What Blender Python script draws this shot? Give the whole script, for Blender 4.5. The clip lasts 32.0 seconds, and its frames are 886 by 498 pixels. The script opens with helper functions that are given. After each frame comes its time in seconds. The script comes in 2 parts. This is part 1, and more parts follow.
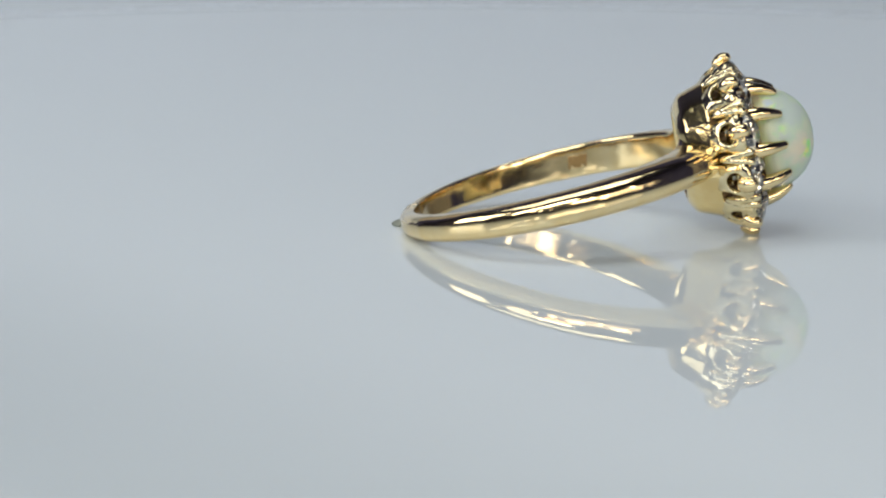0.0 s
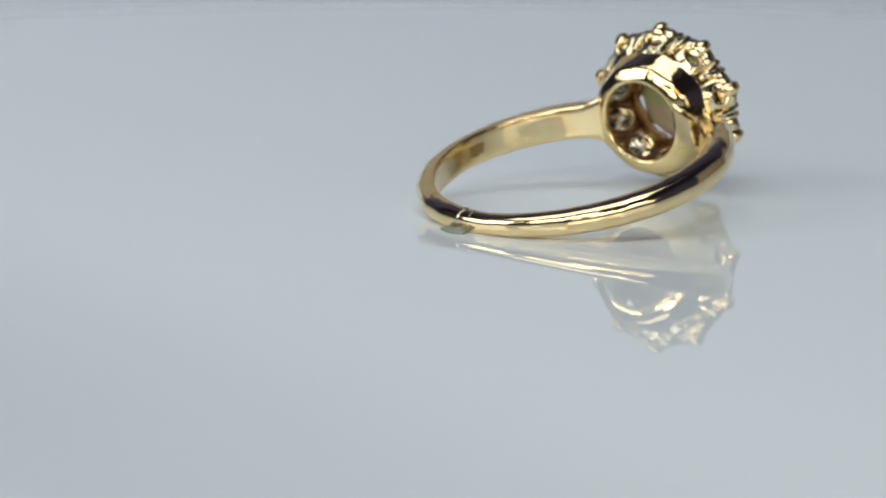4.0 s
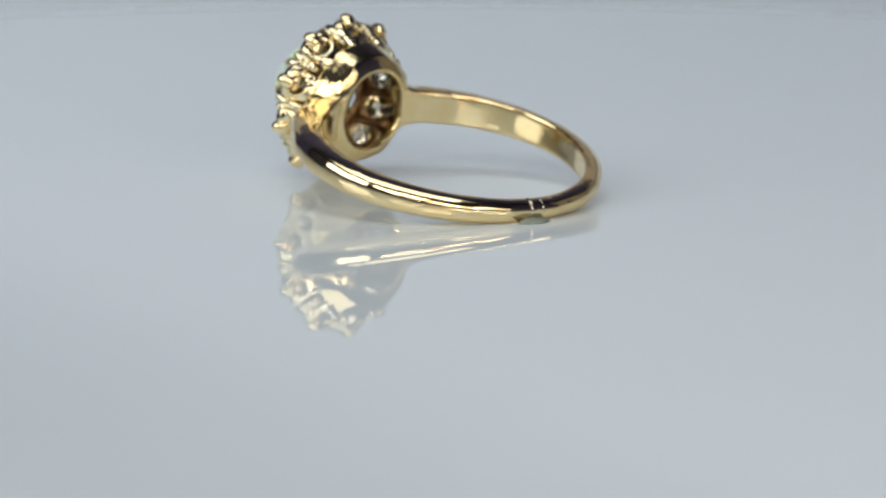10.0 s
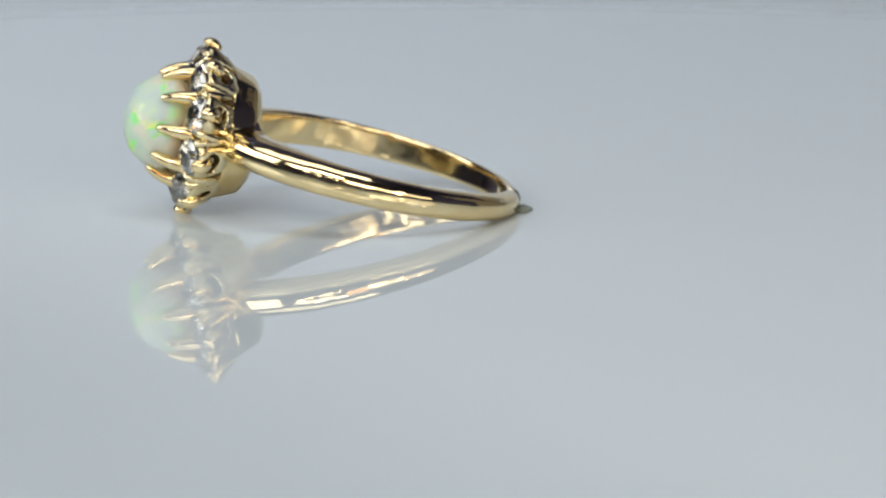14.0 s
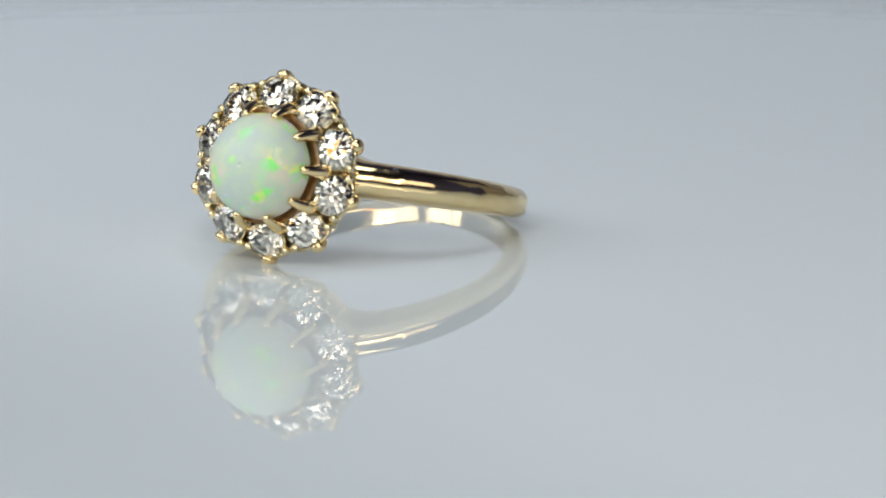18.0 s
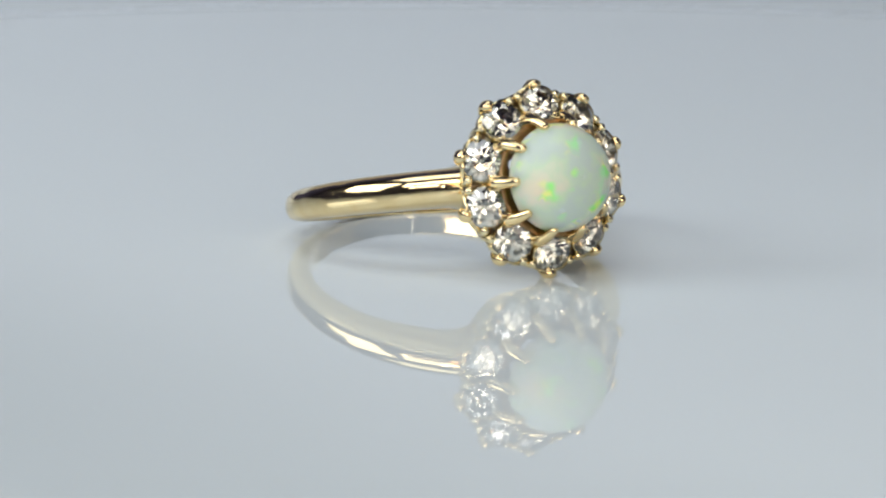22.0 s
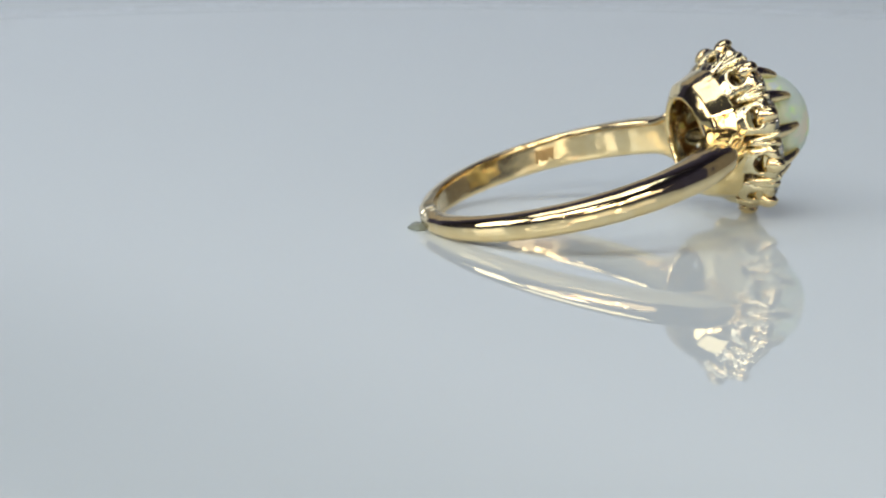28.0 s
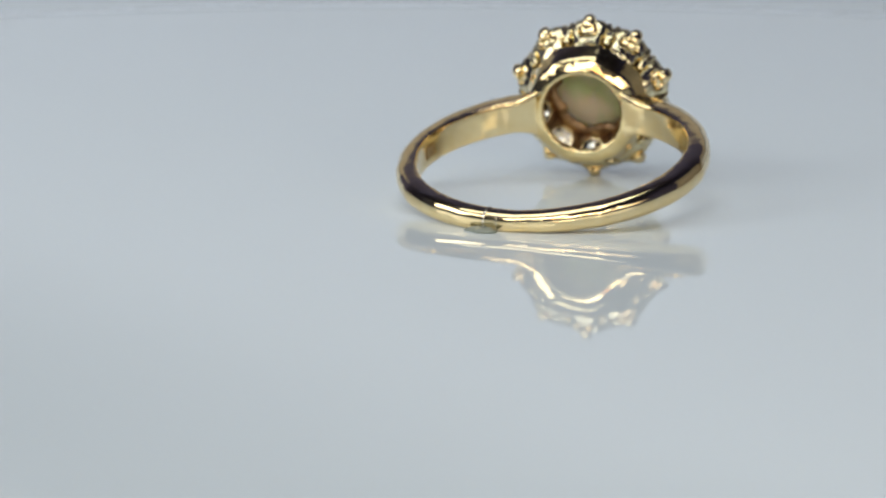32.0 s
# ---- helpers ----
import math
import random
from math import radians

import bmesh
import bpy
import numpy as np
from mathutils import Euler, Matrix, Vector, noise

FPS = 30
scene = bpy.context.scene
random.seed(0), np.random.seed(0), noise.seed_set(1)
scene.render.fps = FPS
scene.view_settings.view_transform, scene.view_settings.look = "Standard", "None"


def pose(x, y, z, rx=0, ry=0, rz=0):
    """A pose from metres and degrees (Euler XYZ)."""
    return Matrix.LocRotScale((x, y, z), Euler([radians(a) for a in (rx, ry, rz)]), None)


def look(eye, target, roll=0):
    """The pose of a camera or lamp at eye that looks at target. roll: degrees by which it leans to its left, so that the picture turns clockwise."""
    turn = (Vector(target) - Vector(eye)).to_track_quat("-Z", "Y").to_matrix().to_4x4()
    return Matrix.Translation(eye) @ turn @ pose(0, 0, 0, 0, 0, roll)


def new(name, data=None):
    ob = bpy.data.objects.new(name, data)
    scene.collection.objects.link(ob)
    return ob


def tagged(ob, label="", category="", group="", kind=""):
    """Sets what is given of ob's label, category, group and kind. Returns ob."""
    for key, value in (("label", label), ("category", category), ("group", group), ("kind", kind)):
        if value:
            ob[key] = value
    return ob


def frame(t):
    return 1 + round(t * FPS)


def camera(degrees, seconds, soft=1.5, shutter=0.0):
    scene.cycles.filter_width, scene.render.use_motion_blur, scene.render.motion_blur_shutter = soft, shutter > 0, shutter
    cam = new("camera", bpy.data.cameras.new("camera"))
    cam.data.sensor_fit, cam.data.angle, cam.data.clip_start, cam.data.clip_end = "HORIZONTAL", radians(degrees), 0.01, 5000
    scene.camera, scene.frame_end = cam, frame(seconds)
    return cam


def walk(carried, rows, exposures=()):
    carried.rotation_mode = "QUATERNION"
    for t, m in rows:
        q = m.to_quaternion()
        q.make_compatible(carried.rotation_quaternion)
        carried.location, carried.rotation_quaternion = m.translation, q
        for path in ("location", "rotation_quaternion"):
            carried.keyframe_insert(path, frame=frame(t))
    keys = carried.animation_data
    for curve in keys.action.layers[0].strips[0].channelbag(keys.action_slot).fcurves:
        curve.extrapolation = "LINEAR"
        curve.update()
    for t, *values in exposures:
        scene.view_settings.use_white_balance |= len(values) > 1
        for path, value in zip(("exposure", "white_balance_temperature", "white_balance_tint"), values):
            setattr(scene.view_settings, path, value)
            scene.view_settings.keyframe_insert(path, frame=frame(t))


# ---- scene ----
# lens and still camera: 18 cm from the turntable's axis, 3.5 cm above the disc
MM = 0.001
cam = camera(16.95, 32.0, soft=2.0)
# the close-up lens is sharp in one plane only, at the front of the ring
cam.data.dof.use_dof, cam.data.dof.focus_distance, cam.data.dof.aperture_fstop = True, 0.172, 75
EYE = (-0.00146, -0.18, 0.03523)
CAM_POSE = pose(*EYE, 90 - 11.675, 0, 0) @ pose(0, 0, 0, 0, 0, 0.117)
walk(cam, [(0.0, CAM_POSE), (32.0, CAM_POSE)],
     exposures=[(0.0, -0.22), (12.0, -0.24), (18.0, -0.21), (22.0, -0.18), (25.5, -0.16), (28.0, -0.16), (30.5, -0.18), (32.0, -0.18)])

# one turn of the disc takes 26.43 s, anticlockwise from above
TURN = 360.0 / 26.4315
RING_X, RING_Y, RING_Z, RING_TILT, RING_YAW = -3.97 * MM, -5.63 * MM, 2.78 * MM, -13.8, 0.5


def disc_turn(t):
    return pose(0, 0, 0, 0, 0, TURN * (t - 20.0))


# ---- light ----
world = bpy.data.worlds.new("room_world")
scene.world = world
world.use_nodes = True
world.node_tree.nodes["Background"].inputs[0].default_value = (0.55, 0.6, 0.8, 1)
world.node_tree.nodes["Background"].inputs[1].default_value = 0.02


def area(name, eye, target, sx, sy, watts, color):
    d = bpy.data.lights.new(name, "AREA")
    d.shape, d.size, d.size_y, d.energy, d.color = "RECTANGLE", sx, sy, watts, color
    ob = new(name, d)
    ob.matrix_world = look(eye, target)
    return ob


for x, y, z, w, h, watts in ((-0.66, -0.16, 0.34, 0.42, 0.38, 2.30), (-0.25, -0.58, 0.44, 0.50, 0.20, 1.25)):
    area("key_panel", (x, y, z), (0, 0, 0), w, h, watts, (0.96, 0.985, 0.985))
# small lamp added above, out of view, to brighten diamonds and spot the gold
area("upper_fill_lamp", (0.10, -0.10, 0.55), (0, 0, 0), 0.07, 0.05, 0.10, (1.0, 0.95, 0.85))
area("overhead_panel", (-0.15, -0.05, 0.75), (-0.15, -0.05, 0), 0.70, 0.46, 2.45, (0.92, 0.97, 0.99))
WARM, PALE = (1.0, 0.92, 0.76), (1.0, 0.96, 0.90)
# spots mirrored in the gold, with further lamps added unseen to brighten the diamonds
for x, z, w, h, tone in ((-0.20, 0.14, 0.055, 0.030, PALE), (-0.11, 0.09, 0.028, 0.030, PALE), (-0.015, 0.17, 0.040, 0.024, (1.0, 0.45, 0.10)),
                         (0.05, 0.12, 0.095, 0.045, WARM), (0.17, 0.10, 0.050, 0.055, WARM), (-0.30, 0.22, 0.070, 0.040, PALE),
                         (0.27, 0.20, 0.040, 0.060, PALE), (-0.07, 0.30, 0.160, 0.040, PALE)):
    area("front_lamp", (x, -0.36, z), (0, 0, 0.005), w, h * 1.5, w * h * 33, tone)
# unseen warm panel added in front to brighten diamonds, band and right side
area("front_fill", (0.28, -0.58, 0.18), (0, 0, 0.005), 0.70, 0.17, 0.66, (1.0, 0.90, 0.77))


# ---- materials ----
def material(name, color, rough=0.5, metal=0.0, **more):
    m = bpy.data.materials.new(name)
    m.use_nodes = True
    b = m.node_tree.nodes["Principled BSDF"]
    b.inputs["Base Color"].default_value = (*color, 1)
    b.inputs["Roughness"].default_value = rough
    b.inputs["Metallic"].default_value = metal
    for key, value in more.items():
        b.inputs[key.replace("_", " ")].default_value = value
    return m


def vary(m, scale, low, high, to="Base Color", detail=4.0, coords="Object"):
    """A noise between two colours or values on one input of a material."""
    nt = m.node_tree
    n = nt.nodes.new("ShaderNodeTexNoise")
    n.inputs["Scale"].default_value, n.inputs["Detail"].default_value = scale, detail
    c = nt.nodes.new("ShaderNodeTexCoord")
    nt.links.new(c.outputs[coords], n.inputs["Vector"])
    r = nt.nodes.new("ShaderNodeValToRGB")
    r.color_ramp.elements[0].position, r.color_ramp.elements[1].position = 0.35, 0.65
    r.color_ramp.elements[0].color, r.color_ramp.elements[1].color = (*low, 1), (*high, 1)
    nt.links.new(n.outputs["Fac"], r.inputs["Fac"])
    nt.links.new(r.outputs["Color"], nt.nodes["Principled BSDF"].inputs[to])
    return r


def bump(m, scale, height, detail=3.0):
    nt = m.node_tree
    n = nt.nodes.new("ShaderNodeTexNoise")
    n.inputs["Scale"].default_value, n.inputs["Detail"].default_value = scale, detail
    c = nt.nodes.new("ShaderNodeTexCoord")
    nt.links.new(c.outputs["Object"], n.inputs["Vector"])
    b = nt.nodes.new("ShaderNodeBump")
    b.inputs["Distance"].default_value = height
    nt.links.new(n.outputs["Fac"], b.inputs["Height"])
    nt.links.new(b.outputs["Normal"], nt.nodes["Principled BSDF"].inputs["Normal"])


GOLD = material("polished_yellow_gold", (0.92, 0.74, 0.43), 0.12, 1.0)
vary(GOLD, 900, (0.91, 0.705, 0.375), (0.955, 0.78, 0.455))
bump(GOLD, 330, 0.00010, 2.5)
FILED_GOLD = material("filed_yellow_gold", (0.93, 0.74, 0.40), 0.13, 1.0)
vary(FILED_GOLD, 900, (0.90, 0.70, 0.345), (0.945, 0.775, 0.43))
bump(FILED_GOLD, 700, 0.00009, 2.0)
CAST_GOLD = material("cast_setting_gold", (0.84, 0.70, 0.44), 0.15, 1.0)
vary(CAST_GOLD, 1500, (0.74, 0.61, 0.35), (0.93, 0.825, 0.545))
bump(CAST_GOLD, 1300, 0.00014)
STAMP = material("dark_stamp_gold", (0.46, 0.31, 0.14), 0.35, 1.0)
LINT = material("lint_fibre_blue", (0.16, 0.20, 0.30), 0.8)
BROWN_GOLD = material("brown_setting_gold", (0.34, 0.20, 0.10), 0.45, 1.0)
vary(BROWN_GOLD, 1200, (0.26, 0.15, 0.08), (0.46, 0.31, 0.18))
bump(BROWN_GOLD, 1500, 0.00015)
SOLDER = material("solder_line", (0.80, 0.74, 0.60), 0.25, 1.0)
DIAMOND = material("diamond", (0.90, 0.87, 0.77), 0.04, 0.0, IOR=2.42, Transmission_Weight=1.0)
PUTTY = material("clear_putty", (0.42, 0.46, 0.38), 0.25, 0.0, IOR=1.4, Transmission_Weight=0.45)
ACRYLIC = material("white_gloss_acrylic", (0.69, 0.76, 0.80), 0.012, 0.0, IOR=1.54)
TABLE = material("table_white", (0.86, 0.915, 0.95), 0.5)
BEIGE = material("beige_wall_paint", (0.46, 0.42, 0.38), 0.8)
DARK = material("navy_wall_paint", (0.055, 0.055, 0.15), 0.8)
for mat, k in ((TABLE, 6), (DARK, 3), (BEIGE, 3)):
    c0 = mat.node_tree.nodes["Principled BSDF"].inputs["Base Color"].default_value[:3]
    vary(mat, k, [c * 0.95 for c in c0], [min(1, c * 1.04) for c in c0])


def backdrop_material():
    """Fade painted from pale grey foot to slate blue top, darkens the disc's reflection."""
    m = material("painted_fade_backdrop", (0.66, 0.70, 0.80), 0.8)
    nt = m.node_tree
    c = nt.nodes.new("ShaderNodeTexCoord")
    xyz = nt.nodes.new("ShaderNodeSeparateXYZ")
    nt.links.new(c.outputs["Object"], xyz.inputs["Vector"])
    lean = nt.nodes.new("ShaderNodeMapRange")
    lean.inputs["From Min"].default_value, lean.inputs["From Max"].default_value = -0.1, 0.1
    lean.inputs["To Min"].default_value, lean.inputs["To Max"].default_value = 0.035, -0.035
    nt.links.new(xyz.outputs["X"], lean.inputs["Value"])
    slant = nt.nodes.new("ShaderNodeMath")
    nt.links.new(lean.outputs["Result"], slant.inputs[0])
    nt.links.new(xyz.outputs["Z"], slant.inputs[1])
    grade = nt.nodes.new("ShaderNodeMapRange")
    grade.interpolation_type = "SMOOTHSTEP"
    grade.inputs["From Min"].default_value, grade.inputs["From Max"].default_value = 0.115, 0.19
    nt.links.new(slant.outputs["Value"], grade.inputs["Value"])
    fade_ramp = nt.nodes.new("ShaderNodeValToRGB")
    fade_ramp.color_ramp.elements[0].color, fade_ramp.color_ramp.elements[1].color = (0.74, 0.79, 0.88, 1), (0.05, 0.09, 0.16, 1)
    nt.links.new(grade.outputs["Result"], fade_ramp.inputs["Fac"])
    nt.links.new(fade_ramp.outputs["Color"], nt.nodes["Principled BSDF"].inputs["Base Color"])
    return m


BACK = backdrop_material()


def opal_material():
    m = material("white_opal", (0.80, 0.86, 0.76), 0.25, 0.0, IOR=1.40, Specular_IOR_Level=0.3, Subsurface_Weight=1.0, Subsurface_Scale=0.0025,
                 Transmission_Weight=0.0)
    m.node_tree.nodes["Principled BSDF"].inputs["Subsurface Radius"].default_value = (1.0, 1.0, 0.8)
    nt = m.node_tree
    c = nt.nodes.new("ShaderNodeTexCoord")
    v = nt.nodes.new("ShaderNodeTexVoronoi")
    v.inputs["Scale"].default_value = 1200
    v.feature = "SMOOTH_F1"
    v.inputs["Smoothness"].default_value = 0.35
    nz = nt.nodes.new("ShaderNodeTexNoise")
    nz.inputs["Scale"].default_value, nz.inputs["Detail"].default_value = 600, 2.5
    wave = nt.nodes.new("ShaderNodeTexNoise")
    wave.inputs["Scale"].default_value, wave.inputs["Detail"].default_value = 900, 5
    nt.links.new(c.outputs["Object"], wave.inputs["Vector"])
    bend = nt.nodes.new("ShaderNodeVectorMath")
    bend.operation = "MULTIPLY_ADD"
    bend.inputs[1].default_value = (0.0006, 0.0006, 0.0006)
    nt.links.new(wave.outputs["Color"], bend.inputs[0])
    nt.links.new(c.outputs["Object"], bend.inputs[2])
    nt.links.new(bend.outputs["Vector"], v.inputs["Vector"])
    shift = nt.nodes.new("ShaderNodeMapping")
    shift.inputs["Location"].default_value = (0.0093, 0.0021, 0.0042)
    shift.inputs["Rotation"].default_value = (0, 0, math.pi)
    nt.links.new(c.outputs["Object"], shift.inputs["Vector"])
    nt.links.new(shift.outputs["Vector"], nz.inputs["Vector"])
    sep = nt.nodes.new("ShaderNodeSeparateColor")
    nt.links.new(v.outputs["Color"], sep.inputs["Color"])
    hue = nt.nodes.new("ShaderNodeValToRGB")
    e = hue.color_ramp.elements
    e[0].position, e[0].color = 0.0, (0.55, 0.76, 0.63, 1)
    e[1].position, e[1].color = 1.0, (0.85, 0.90, 0.62, 1)
    e.new(0.35).color = (0.28, 0.95, 0.22, 1)
    e.new(0.6).color = (0.88, 0.92, 0.26, 1)
    e.new(0.8).color = (0.48, 0.62, 0.84, 1)
    nt.links.new(sep.outputs["Red"], hue.inputs["Fac"])
    mask = nt.nodes.new("ShaderNodeValToRGB")
    mask.color_ramp.elements[0].position, mask.color_ramp.elements[1].position = 0.53, 0.68
    nt.links.new(nz.outputs["Fac"], mask.inputs["Fac"])
    mix = nt.nodes.new("ShaderNodeMix")
    mix.data_type = "RGBA"
    xyz = nt.nodes.new("ShaderNodeSeparateXYZ")
    nt.links.new(c.outputs["Object"], xyz.inputs["Vector"])
    deep = nt.nodes.new("ShaderNodeMapRange")
    deep.inputs["From Min"].default_value, deep.inputs["From Max"].default_value = 0.0008, 0.0022
    nt.links.new(xyz.outputs["Z"], deep.inputs["Value"])
    body = nt.nodes.new("ShaderNodeMix")
    body.data_type = "RGBA"
    cloud = nt.nodes.new("ShaderNodeTexNoise")
    cloud.inputs["Scale"].default_value, cloud.inputs["Detail"].default_value = 380, 4
    nt.links.new(c.outputs["Object"], cloud.inputs["Vector"])
    milk = nt.nodes.new("ShaderNodeValToRGB")
    milk.color_ramp.elements[0].position, milk.color_ramp.elements[1].position = 0.36, 0.66
    milk.color_ramp.elements[0].color, milk.color_ramp.elements[1].color = (0.54, 0.64, 0.61, 1), (0.77, 0.71, 0.57, 1)
    milk.color_ramp.elements.new(0.46).color = (0.57, 0.70, 0.56, 1)
    milk.color_ramp.elements.new(0.55).color = (0.68, 0.70, 0.59, 1)
    nt.links.new(cloud.outputs["Fac"], milk.inputs["Fac"])
    nt.links.new(milk.outputs["Color"], body.inputs["B"])
    rear = nt.nodes.new("ShaderNodeValToRGB")
    rear.color_ramp.elements[0].position, rear.color_ramp.elements[1].position = 0.40, 0.60
    rear.color_ramp.elements[0].color, rear.color_ramp.elements[1].color = (0.74, 0.80, 0.48, 1), (0.92, 0.80, 0.62, 1)
    nt.links.new(cloud.outputs["Fac"], rear.inputs["Fac"])
    nt.links.new(rear.outputs["Color"], body.inputs["A"])
    nt.links.new(deep.outputs["Result"], body.inputs["Factor"])
    nt.links.new(body.outputs["Result"], mix.inputs["A"])
    gate = nt.nodes.new("ShaderNodeMath")
    gate.operation = "MULTIPLY"
    nt.links.new(mask.outputs["Color"], gate.inputs[0])
    nt.links.new(deep.outputs["Result"], gate.inputs[1])
    nt.links.new(gate.outputs["Value"], mix.inputs["Factor"])
    nt.links.new(hue.outputs["Color"], mix.inputs["B"])
    nt.links.new(mix.outputs["Result"], nt.nodes["Principled BSDF"].inputs["Base Color"])
    return m


OPAL = opal_material()


# ---- mesh helpers ----
def part(name, bm, mat, parent=None, label="", smooth=True, m=None):
    """Links a bmesh as one mesh object under a thing or a part."""
    bmesh.ops.recalc_face_normals(bm, faces=bm.faces)
    me = bpy.data.meshes.new(name)
    bm.to_mesh(me)
    bm.free()
    me.materials.append(mat)
    if smooth:
        me.shade_smooth()
    ob = new(name, me)
    ob.parent = parent
    if m is not None:
        ob.matrix_basis = m
    if label:
        tagged(ob, label)
    return ob


def twin(ob, m):
    """A further piece on the same mesh, under the same parent."""
    o = new(ob.name.split(".")[0], ob.data)
    o.parent, o.matrix_basis = ob.parent, m
    return o


def box(x0, x1, y0, y1, z0, z1, bevel=0.0):
    bm = bmesh.new()
    bmesh.ops.create_cube(bm, size=1)
    bmesh.ops.transform(bm, matrix=Matrix.LocRotScale(((x0 + x1) / 2, (y0 + y1) / 2, (z0 + z1) / 2), None,
                                                      (x1 - x0, y1 - y0, z1 - z0)), verts=bm.verts)
    if bevel:
        bmesh.ops.bevel(bm, geom=bm.edges[:], offset=bevel, segments=3, affect="EDGES", profile=0.5)
    return bm


def skin(rings, closed=True, caps=True):
    """A surface through a row of vertex rings."""
    bm = bmesh.new()
    rows = [[bm.verts.new(p) for p in ring] for ring in rings]
    n = len(rows[0])
    for a, b in zip(rows, rows[1:]):
        for i in range(n if closed else n - 1):
            j = (i + 1) % n
            bm.faces.new((a[i], a[j], b[j], b[i]))
    if caps:
        bm.faces.new(rows[0][::-1])
        bm.faces.new(rows[-1])
    return bm


def lathe(profile, steps=96, wobble=None):
    """A body turned round the local z axis; the profile is a closed loop of (radius, z)."""
    bm = bmesh.new()
    rows = []
    for k in range(steps):
        a = 2 * math.pi * k / steps
        grown = [(r + (wobble(a, r, z) if wobble else 0), z) for r, z in profile]
        rows.append([bm.verts.new((r * math.cos(a), r * math.sin(a), z)) for r, z in grown])
    n = len(profile)
    for k in range(steps):
        a, b = rows[k], rows[(k + 1) % steps]
        for i in range(n):
            j = (i + 1) % n
            bm.faces.new((a[i], b[i], b[j], a[j]))
    return bm


def tube(points, radii, sides=10, flat=1.0):
    """A tapered round rod along points, closed by its last rings."""
    rings = []
    pts = [Vector(p) for p in points]
    for i, p in enumerate(pts):
        d = (pts[min(i + 1, len(pts) - 1)] - pts[max(i - 1, 0)]).normalized()
        side = d.cross(Vector((0, 1, 0)))
        side = side.normalized() if side.length > 1e-9 else Vector((1, 0, 0))
        up = side.cross(d).normalized()
        rings.append([p + radii[i] * (math.cos(a) * side + flat * math.sin(a) * up)
                      for a in (2 * math.pi * k / sides for k in range(sides))])
    return skin(rings)


# ---- the room, the table and the turntable ----
def wall(name, *b, mat=DARK):
    ob = part(name, box(*b), mat, smooth=False)
    tagged(ob, kind="structure")
    return ob


wall("wall_north", -1.3, 1.3, 0.50, 0.53, -0.8, 1.6)
# unseen beige slabs on the walls, placed where the gold mirrors beige
wall("beige_slab", -0.37, 0.80, 0.488, 0.50, -0.8, 0.355, mat=BEIGE)


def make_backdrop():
    """An unseen sheet behind the table, its top curled forward to darken its reflection."""
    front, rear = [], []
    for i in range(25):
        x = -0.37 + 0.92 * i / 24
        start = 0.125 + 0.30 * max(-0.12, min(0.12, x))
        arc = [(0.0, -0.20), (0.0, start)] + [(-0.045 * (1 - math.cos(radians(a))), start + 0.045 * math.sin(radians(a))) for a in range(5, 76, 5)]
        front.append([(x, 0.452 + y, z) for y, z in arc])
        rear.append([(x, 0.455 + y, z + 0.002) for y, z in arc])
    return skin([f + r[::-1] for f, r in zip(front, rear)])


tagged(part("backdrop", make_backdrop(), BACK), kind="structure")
wall("wall_south", -1.3, 1.3, -1.60, -1.56, -0.8, 1.6)
wall("wall_east", 0.82, 0.84, -1.60, 0.50, -0.8, 1.6)
wall("beige_slab", 0.80, 0.82, 0.10, 0.488, -0.8, 0.72, mat=BEIGE)
wall("wall_west", -1.34, -1.3, -1.60, 0.53, -0.8, 1.6)
wall("floor", -1.34, 1.34, -1.60, 0.53, -0.84, -0.8)
wall("ceiling", -1.34, 1.34, -1.60, 0.53, 1.6, 1.64)
tagged(part("table_top", box(-0.6, 0.6, -0.7, 0.458, -0.055, -0.03, 0.002), TABLE, smooth=False),
       "white table top under the turntable", "table", kind="structure")

turntable = tagged(new("turntable"), "round white gloss acrylic turntable disc, slowly turning", "turntable")
turntable.location = (0, 0, -0.03)
part("base", lathe([(0.0001, 0), (0.07, 0), (0.075, 0.002), (0.075, 0.020), (0.07, 0.023), (0.0001, 0.023)]), TABLE, turntable)
platter = part("platter", lathe([(0.0001, 0.023), (0.1112, 0.023), (0.1137, 0.0242), (0.1143, 0.0262), (0.1141, 0.0274), (0.1132, 0.0285),
                                 (0.1118, 0.0293), (0.1100, 0.0298), (0.1078, 0.03), (0.0001, 0.03)], 256), ACRYLIC, turntable,
               "glossy white acrylic disc", smooth=False)

# ---- the ring ----
ring = tagged(new("ring"), "yellow gold ring with round white opal in diamond halo", "ring")
RING_IN = pose(0, 0, RING_Z, RING_TILT, 0, 0)
SHANK_IN = pose(0, 0, RING_Z, RING_TILT, 1.7, 0)


def shank_profile(phi):
    """Inner point, outer point and the half heights at the inner and the outer face of the band, at an angle from the back."""
    s, c = math.sin(phi), math.cos(phi)
    ro_front = 10.75 if c < 0 else 9.75
    inner = Vector((8.5 * s, (8.0 if c < 0 else 8.75) * c))
    outer = Vector((9.88 * s, ro_front * c))
    # slight waves left by hand filing
    outer *= 1 + (0.016 * math.sin(21 * phi + 0.4) + 0.011 * math.sin(34 * phi + 1)) / 9.8
    k = min(1.0, abs(phi) / radians(150))
    w = 0.64 + 0.70 * k - 0.22 * k * k
    # the inner face flares into the collar of the head
    flare = max(0.0, (abs(phi) - radians(149)) / radians(12))
    return inner, outer, w + 0.55 * flare ** 2, w - 0.05 * flare


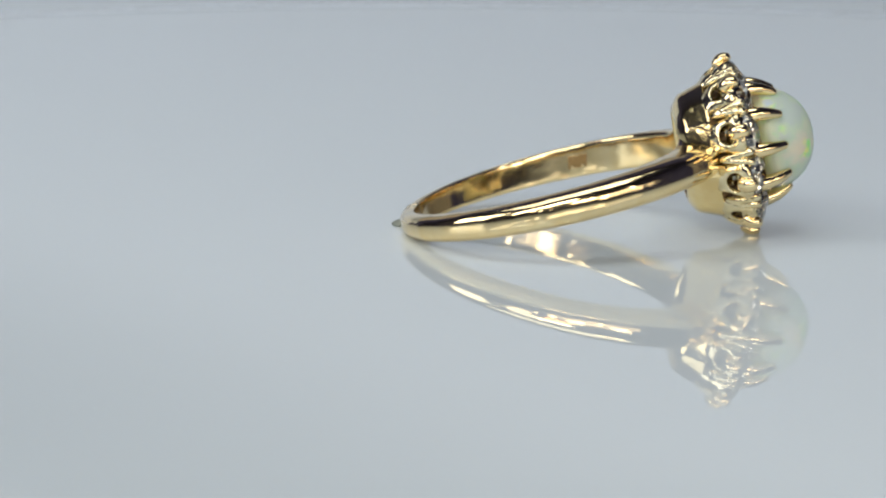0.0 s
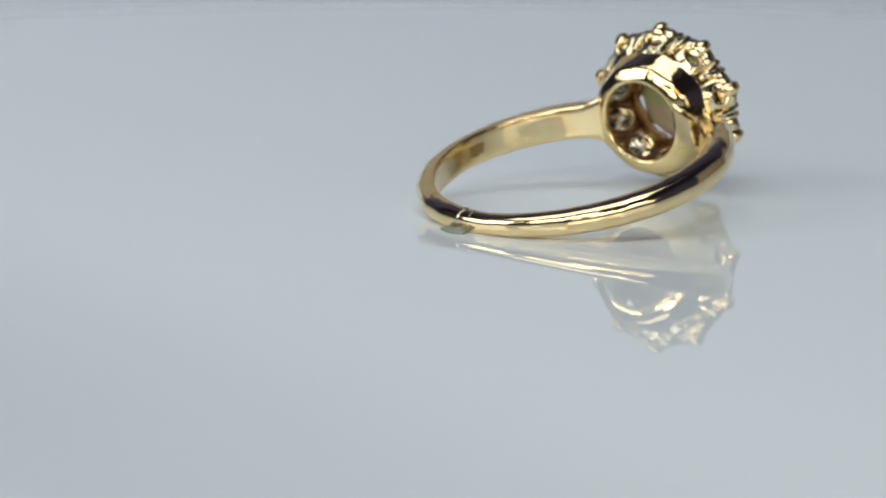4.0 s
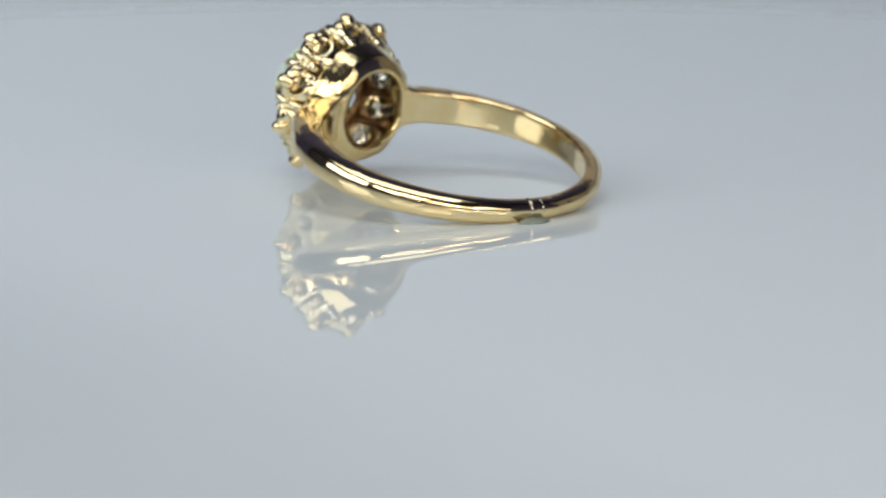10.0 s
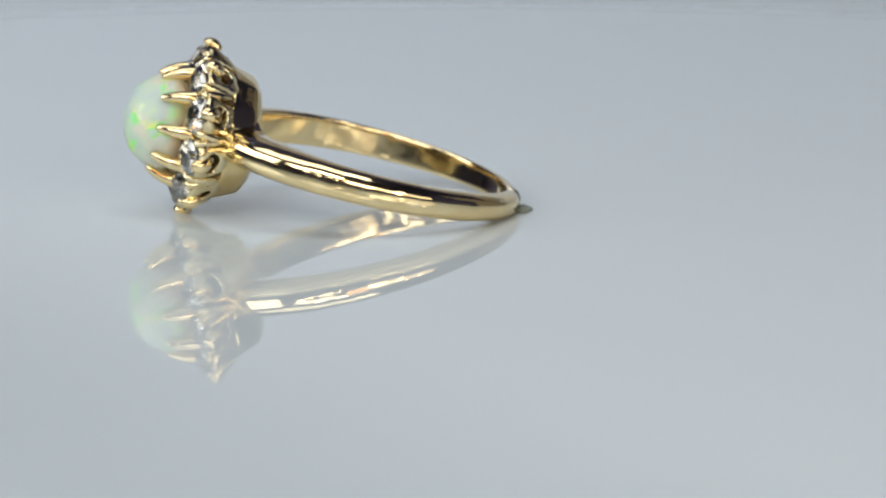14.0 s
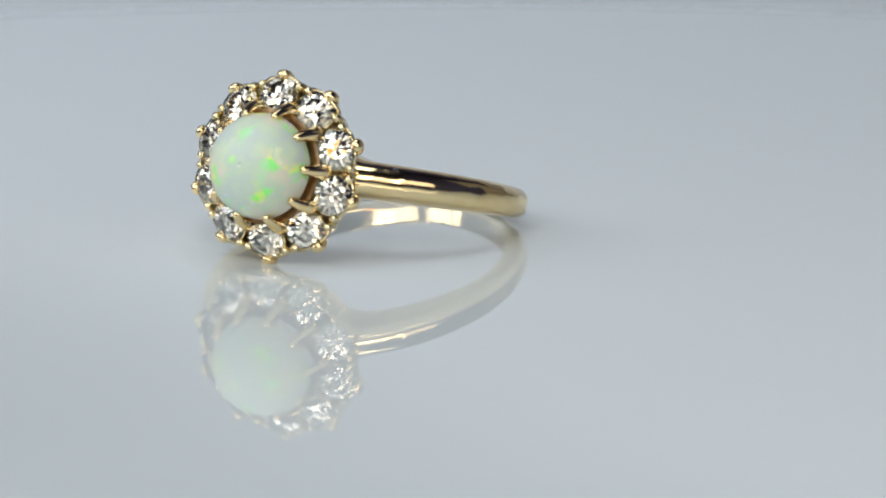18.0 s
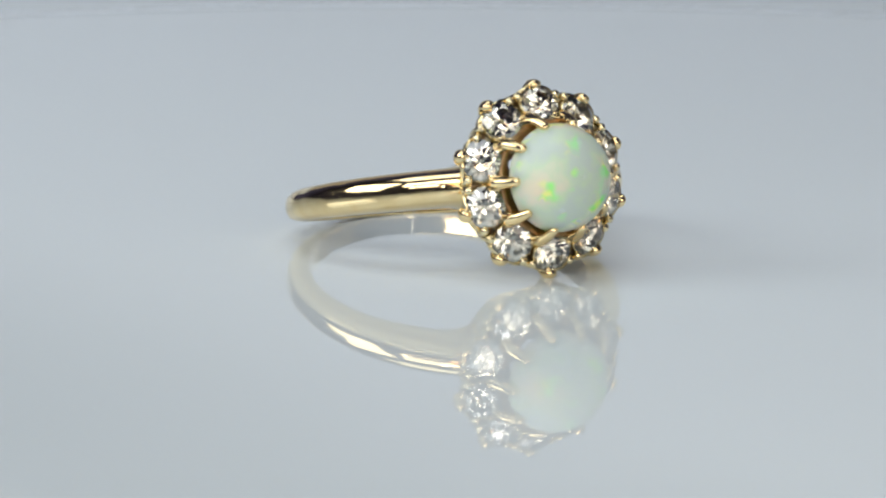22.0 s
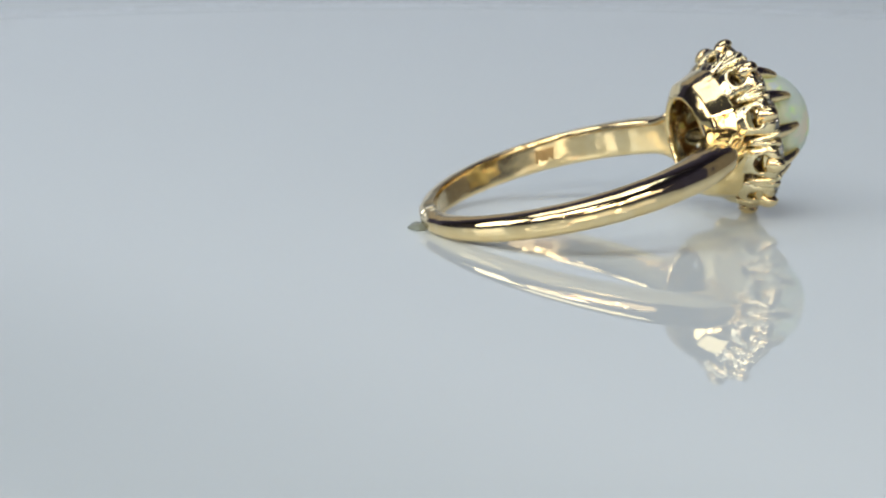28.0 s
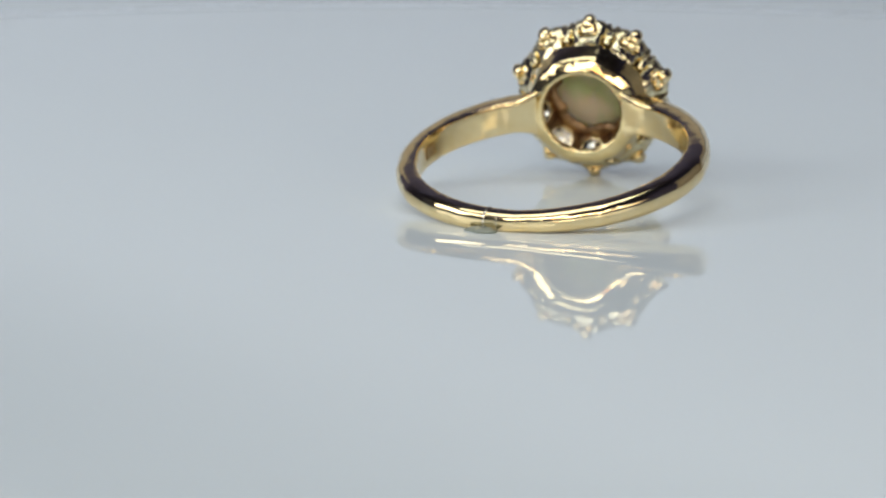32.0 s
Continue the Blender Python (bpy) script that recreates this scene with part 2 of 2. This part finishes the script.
def shank_loop(phi, grow=0.0, sides=44):
    inner, outer, w_in, w_out = shank_profile(phi)
    loop = []
    for k in range(sides):
        a = 2 * math.pi * k / sides
        # round outside, nearly flat inside with softened edges
        out = math.sin(a)
        f = 0.10 + 0.90 * out ** 0.72 if out >= 0 else 0.10 * (1 - abs(out)) ** 2
        up = (w_in + (w_out - w_in) * f + grow) * math.copysign(abs(math.cos(a)) ** 0.78, math.cos(a))
        p = inner.lerp(outer, f)
        p *= 1 + grow * (f - 0.3) / 9
        loop.append((p.x * MM, p.y * MM, up * MM))
    return loop


def make_band(first, last, steps, grow=0.0):
    return skin([shank_loop(radians(first + (last - first) * i / steps), grow) for i in range(steps + 1)])


shank = part("shank", make_band(-161, 161, 300), GOLD, ring, "polished yellow gold band", m=SHANK_IN)

part("solder_seam", make_band(11.5, 12.4, 2, 0.045), SOLDER, shank, "pale solder seam across the band")
part("solder_seam", make_band(6.85, 7.1, 2, 0.02), SOLDER, shank)


def make_hallmark():
    """Worn stamped strokes inside the band, too small to be read."""
    bm = bmesh.new()
    for phi, tall, wide, lift, lean in ((95.4, 0.40, 0.08, 0.0, 10), (96.6, 0.30, 0.10, 0.08, 6), (97.8, 0.40, 0.09, 0.0, 12), (99.0, 0.36, 0.10, -0.04, 8),
                                        (100.2, 0.42, 0.08, 0.0, 10), (101.6, 0.32, 0.11, 0.06, 6), (102.8, 0.40, 0.08, 0.0, 12)):
        a = radians(phi)
        piece = box(-wide * MM, wide * MM, -0.03 * MM, 0.04 * MM, -tall * MM, tall * MM, 0.02 * MM)
        bmesh.ops.transform(piece, matrix=pose(8.47 * math.sin(a) * MM, 8.03 * math.cos(a) * MM, lift * MM, 0, 0, -phi) @ pose(0, 0, 0, 0, lean, 0), verts=piece.verts)
        me = bpy.data.meshes.new("stroke")
        piece.to_mesh(me)
        piece.free()
        bm.from_mesh(me)
        bpy.data.meshes.remove(me)
    return bm


part("hallmark", make_hallmark(), STAMP, shank, "worn stamped mark inside the band", smooth=False)

# head frame: z points out of the opal, y up, origin at the centre of the halo
HEAD = RING_IN @ pose(-0.03 * MM, -11.3 * MM, 0, 2.8, 0, 1.5) @ pose(0, 0, 0, 90, 0, 0)


def mm(profile):
    return [(r * MM, z * MM) for r, z in profile]



def worn(a, r, z):
    """Eight filed flats round the gallery, slightly uneven, left by handwork."""
    out = min(1, max(0, (r / MM - 2.95) / 0.3))
    flat = math.cos(radians(22.5)) / math.cos((a - radians(14)) % radians(45) - radians(22.5)) * 1.045 - 1
    return out * (r * flat * 0.40 + (0.015 * math.sin(7 * a + 900 * z) + 0.010 * math.sin(11 * a + 2)) * MM)


def lumpy(a, r, z):
    """Uneven solder on the inner edge of the opal's seat."""
    return (0.10 * math.sin(5 * a + 1) + 0.09 * math.sin(9 * a + 2) + 0.05 * math.sin(17 * a)) * MM * (1 if r < 2.85 * MM else 0)


gallery = part("gallery", lathe(mm([(2.58, -3.56), (2.60, -3.70), (2.65, -3.80), (2.75, -3.84), (2.88, -3.81), (3.16, -3.66), (3.44, -3.48), (3.56, -3.38), (3.64, -3.27), (3.72, -3.08), (3.88, -2.62),
                                    (4.10, -2.02), (4.14, -1.88), (4.06, -1.80), (3.80, -2.0), (3.3, -2.8), (2.72, -3.40)]), 160, worn),
               FILED_GOLD, ring, "open gold gallery cup with filed flats behind the halo", m=HEAD)
part("opal_seat", lathe(mm([(2.30, 0.22), (2.45, 0.05), (3.0, 0.0), (3.28, 0.4), (3.32, 0.80), (3.22, 0.92), (2.85, 0.70), (2.55, 0.42)]), 96, lumpy),
     BROWN_GOLD, ring, m=HEAD)


def make_opal():
    prof = [(0.0001, 0.25), (1.4, 0.22), (2.2, 0.33), (2.48, 0.65), (2.72, 1.02), (2.94, 1.32), (3.01, 1.48)]
    for i in range(25):
        a = math.pi / 2 * i / 24
        prof.append((max(0.0001, 3.04 * math.cos(a) ** 0.94), 1.58 + 2.68 * math.sin(a) ** 1.03))
    return lathe(mm(prof), 96, lambda a, r, z: r * 0.006 * math.sin(2 * a + 1) + r * 0.003 * math.sin(5 * a))


part("opal", make_opal(), OPAL, ring, "white opal cabochon with green and yellow flashes", m=HEAD)


def make_diamond(rng):
    """An old cut: small table, high crown, deep pavilion and an open culet."""
    bm = bmesh.new()
    pts = []
    r = 1.19
    for k in range(8):
        a = 2 * math.pi * k / 8
        pts.append((0.52 * r * math.cos(a), 0.52 * r * math.sin(a), 0.36))
        b = a + math.pi / 8
        pts.append((0.81 * r * math.cos(b), 0.81 * r * math.sin(b), 0.21))
        pts.append((0.12 * math.cos(a), 0.12 * math.sin(a), -1.05))
        pts.append((0.74 * math.cos(a), 0.74 * math.sin(a), -0.46))
    for k in range(16):
        a = 2 * math.pi * k / 16
        pts.append((r * math.cos(a), r * math.sin(a), 0.03))
        pts.append((r * math.cos(a), r * math.sin(a), -0.03))
    for x, y, z in pts:
        j = 0.012
        bm.verts.new(((x + rng.uniform(-j, j)) * MM, (y + rng.uniform(-j, j)) * MM, (z + rng.uniform(-j, j)) * MM))
    bmesh.ops.convex_hull(bm, input=bm.verts)
    return bm


def stone_pose(k, r=4.20, h=0.28, lean=28):
    """The pose of the k-th seat of the halo, leaning outward."""
    return HEAD @ pose(0, 0, 0, 0, 0, 90 + 36 * k) @ pose(r * MM, 0, h * MM, 0, lean, 0)


rng = random.Random(4)
stones = [part("diamond", make_diamond(rng), DIAMOND, ring, "old cut white diamond", smooth=False, m=stone_pose(0))]
for k in range(1, 10):
    stones.append(part("diamond", make_diamond(rng), DIAMOND, ring, "old cut white diamond", smooth=False,
                       m=stone_pose(k) @ pose(0, 0, 0, 0, 0, rng.uniform(0, 45))))


def make_seat():
    """A gold seat: a scalloped plate round one stone and the short cup below it."""
    loops = [[] for _ in range(7)]
    for k in range(40):
        a = 2 * math.pi * k / 40
        c, sn = math.cos(a), math.sin(a)
        d = 1.19
        t18 = math.tan(radians(18))
        if abs(sn) - t18 * c > 1e-6:
            d = min(d, 4.20 * t18 / (abs(sn) - t18 * c))
        if c < 0:
            d = min(d, 1.0 / -c)
        d += 0.03
        for i, (f, h) in enumerate(((0.0, -0.02), (0.75, 0.02), (1.0, -0.12), (1.0, -0.38), (-0.06, -0.80), (-0.36, -1.20), (-0.42, -1.14))):
            r = 1.04 + (d - 1.04) * f if f >= 0 else min(d, 1.04 + 0.75 * f)
            loops[i].append((r * c * MM, r * sn * MM, h * MM))
    bm = skin(loops + [loops[0]], caps=False)
    bmesh.ops.remove_doubles(bm, verts=bm.verts, dist=1e-7)
    return bm


seat = part("stone_seat", make_seat(), CAST_GOLD, ring, m=stone_pose(0))
for k in range(1, 10):
    twin(seat, stone_pose(k))


def make_prong(base, mid, tip, rb, rt, flat=1.0):
    """A prong that rises along the stone, bends over its edge and ends in a bead."""
    pts, rad = [], []
    for i in range(9):
        u = i / 8
        p = [(1 - u) ** 2 * base[j] + 2 * u * (1 - u) * mid[j] + u * u * tip[j] for j in range(3)]
        pts.append([c * MM for c in p])
        rad.append((rb + (rt - rb) * u) * MM)
    d = (Vector(pts[-1]) - Vector(pts[-2])).normalized()
    for s, f in ((0.4, 0.92), (0.75, 0.66), (0.97, 0.25)):
        pts.append(list(Vector(pts[-1 if s == 0.4 else 8]) + d * rad[8] * s))
        rad.append(rad[8] * f)
    return tube(pts, rad, 10, flat)


def make_petal(seed):
    """The outer wall of one seat: a rounded scallop with a drilled opening under the stone."""
    loops = [[] for _ in range(8)]
    n = 32

    def place(u, v, depth):
        # narrow at the foot, so that dark gaps stay between two scallops, and arched at the top
        az = radians(17.8) * u * (0.84 + 0.16 * v)
        bulge = math.cos(math.pi / 2 * u) ** 0.6 if abs(u) < 1 else 0
        h = -1.18 + 0.96 * v + (0.36 * bulge - 0.16) * max(0.0, v) ** 1.5
        r = 3.93 + 0.47 * (v + 1) + 0.43 * bulge * (0.62 + 0.38 * v) - depth
        lump = noise.noise_vector(Vector((1.5 * u + 7 * seed, 1.5 * v, 0.3)))
        r, h, az = r + 0.09 * lump.x, h + 0.06 * lump.y, az + 0.012 * lump.z
        return (r * math.cos(az) * MM, r * math.sin(az) * MM, h * MM)

    for k in range(n):
        a = 2 * math.pi * (k + 0.5) / n
        c, sn = math.cos(a), math.sin(a)
        edge = 1 / max(abs(c), abs(sn))
        u0, v0 = 0.50 * c, 0.44 * sn + 0.10
        for i, (f, d) in enumerate(((1.0, 0.30), (1.0, 0.06), (0.6, -0.02), (0.34, -0.10), (0.12, -0.08), (0.0, 0.02), (0.0, 0.25), (0.5, 0.30))):
            loops[i].append(place(u0 + (edge * c - u0) * f, v0 + (edge * sn - v0) * f, d))
    bm = skin(loops + [loops[0]], caps=False)
    bmesh.ops.remove_doubles(bm, verts=bm.verts, dist=1e-7)
    return bm


def make_basket_panel():
    """One panel of the brown inner basket, with the round opening behind a stone."""
    loops = [[] for _ in range(4)]
    for k in range(32):
        a = 2 * math.pi * (k + 0.5) / 32
        c, sn = math.cos(a), math.sin(a)
        edge = 1 / max(abs(c), abs(sn))
        u0, v0 = 0.74 * c, 0.66 * sn - 0.02
        for i, (f, d) in enumerate(((1.0, 0.0), (0.0, 0.0), (0.0, 0.16), (1.0, 0.16))):
            u, v = u0 + (edge * c - u0) * f, v0 + (edge * sn - v0) * f
            az, r, h = radians(17.9) * u, 3.40 - 0.48 * v + d * 0.9, -0.95 + 1.15 * v + d * 0.4
            loops[i].append((r * math.cos(az) * MM, r * math.sin(az) * MM, h * MM))
    bm = skin(loops + [loops[0]], caps=False)
    bmesh.ops.remove_doubles(bm, verts=bm.verts, dist=1e-7)
    return bm


panel = part("basket_panel", make_basket_panel(), BROWN_GOLD, ring, "brown gold panel with a round opening", m=HEAD @ pose(0, 0, 0, 0, 0, 90))
for k in range(1, 10):
    twin(panel, HEAD @ pose(0, 0, 0, 0, 0, 90 + 36 * k))

for k in range(10):
    part("scallop", make_petal(k), CAST_GOLD, ring, m=HEAD @ pose(0, 0, 0, 0, 0, 90 + 36 * k))

# outer prong at each stone, a split pair between each two, and the claws of the opal
prong = part("prong", make_prong((1.10, 0, -0.55), (1.46, 0, -0.14), (1.13, 0, 0.21), 0.34, 0.28, 1.4), GOLD, ring, m=stone_pose(0))
for k in range(1, 10):
    twin(prong, stone_pose(k))


def gap_pose(k, r):
    return HEAD @ pose(0, 0, 0, 0, 0, 72 - 36 * k) @ pose(r * MM, 0, 0)


shared = [part("shared_prong", make_prong((-0.50, 0, -1.65), (0.06, 0.10 * e, -0.9), (0.05, 0.29 * e, 0.04), 0.17, 0.27), CAST_GOLD, ring, m=gap_pose(0, 4.74))
          for e in (1, -1)]
claw = part("claw", make_prong((0.36, 0, 0.2), (0.42, 0, 1.35), (-0.13, 0, 2.22), 0.54, 0.26, 1.0), GOLD, ring, "pointed gold claw over the opal", m=gap_pose(0, 3.15))
for k in range(1, 10):
    for p in shared:
        twin(p, gap_pose(k, 4.74))
    twin(claw, gap_pose(k, 3.15))


# a flat dot of clear putty holds the back of the band on the disc
def make_putty():
    prof = [(0.0001, 0.0), (1.0, 0.0), (1.05, 0.04), (0.95, 0.13), (0.6, 0.26), (0.0001, 0.32)]
    bm = lathe(mm(prof), 40, lambda a, r, z: 0.00008 * math.sin(3 * a + 1) + 0.00006 * math.sin(5 * a))
    bmesh.ops.transform(bm, matrix=Matrix.Diagonal((1.0, 0.72, 1, 1)), verts=bm.verts)
    return bm


putty = tagged(part("adhesive_dot", make_putty(), PUTTY), "small flat dot of clear greenish putty under the ring", "adhesive")


# a wisp of lint lies on the shoulder of the band
def make_lint():
    pts = [(0.16 * math.cos(a) * MM, 0.10 * math.sin(a) * MM, (0.03 + 0.05 * a + 0.10 * math.sin(a)) * MM) for a in (0.35 * i for i in range(13))]
    return tube(pts, [0.022 * MM] * len(pts), 6)


lint = tagged(part("lint_fibre", make_lint(), LINT), "tiny curled blue-grey lint fibre on the gold band", "lint")


def motions():
    """The disc, and with it the ring, turns at one even speed."""
    base = pose(RING_X, RING_Y, 0, 0, 0, RING_YAW)
    times = [float(i) for i in range(33)]
    walk(platter, [(t, disc_turn(t)) for t in times])
    walk(putty, [(t, disc_turn(t) @ base @ pose(2.0 * MM, 9.35 * MM, 0, 0, 0, -10)) for t in times])
    walk(lint, [(t, disc_turn(t) @ base @ pose(6.1 * MM, -7.8 * MM, 5.15 * MM)) for t in times])
    walk(ring, [(t, disc_turn(t) @ base) for t in times])


motions()
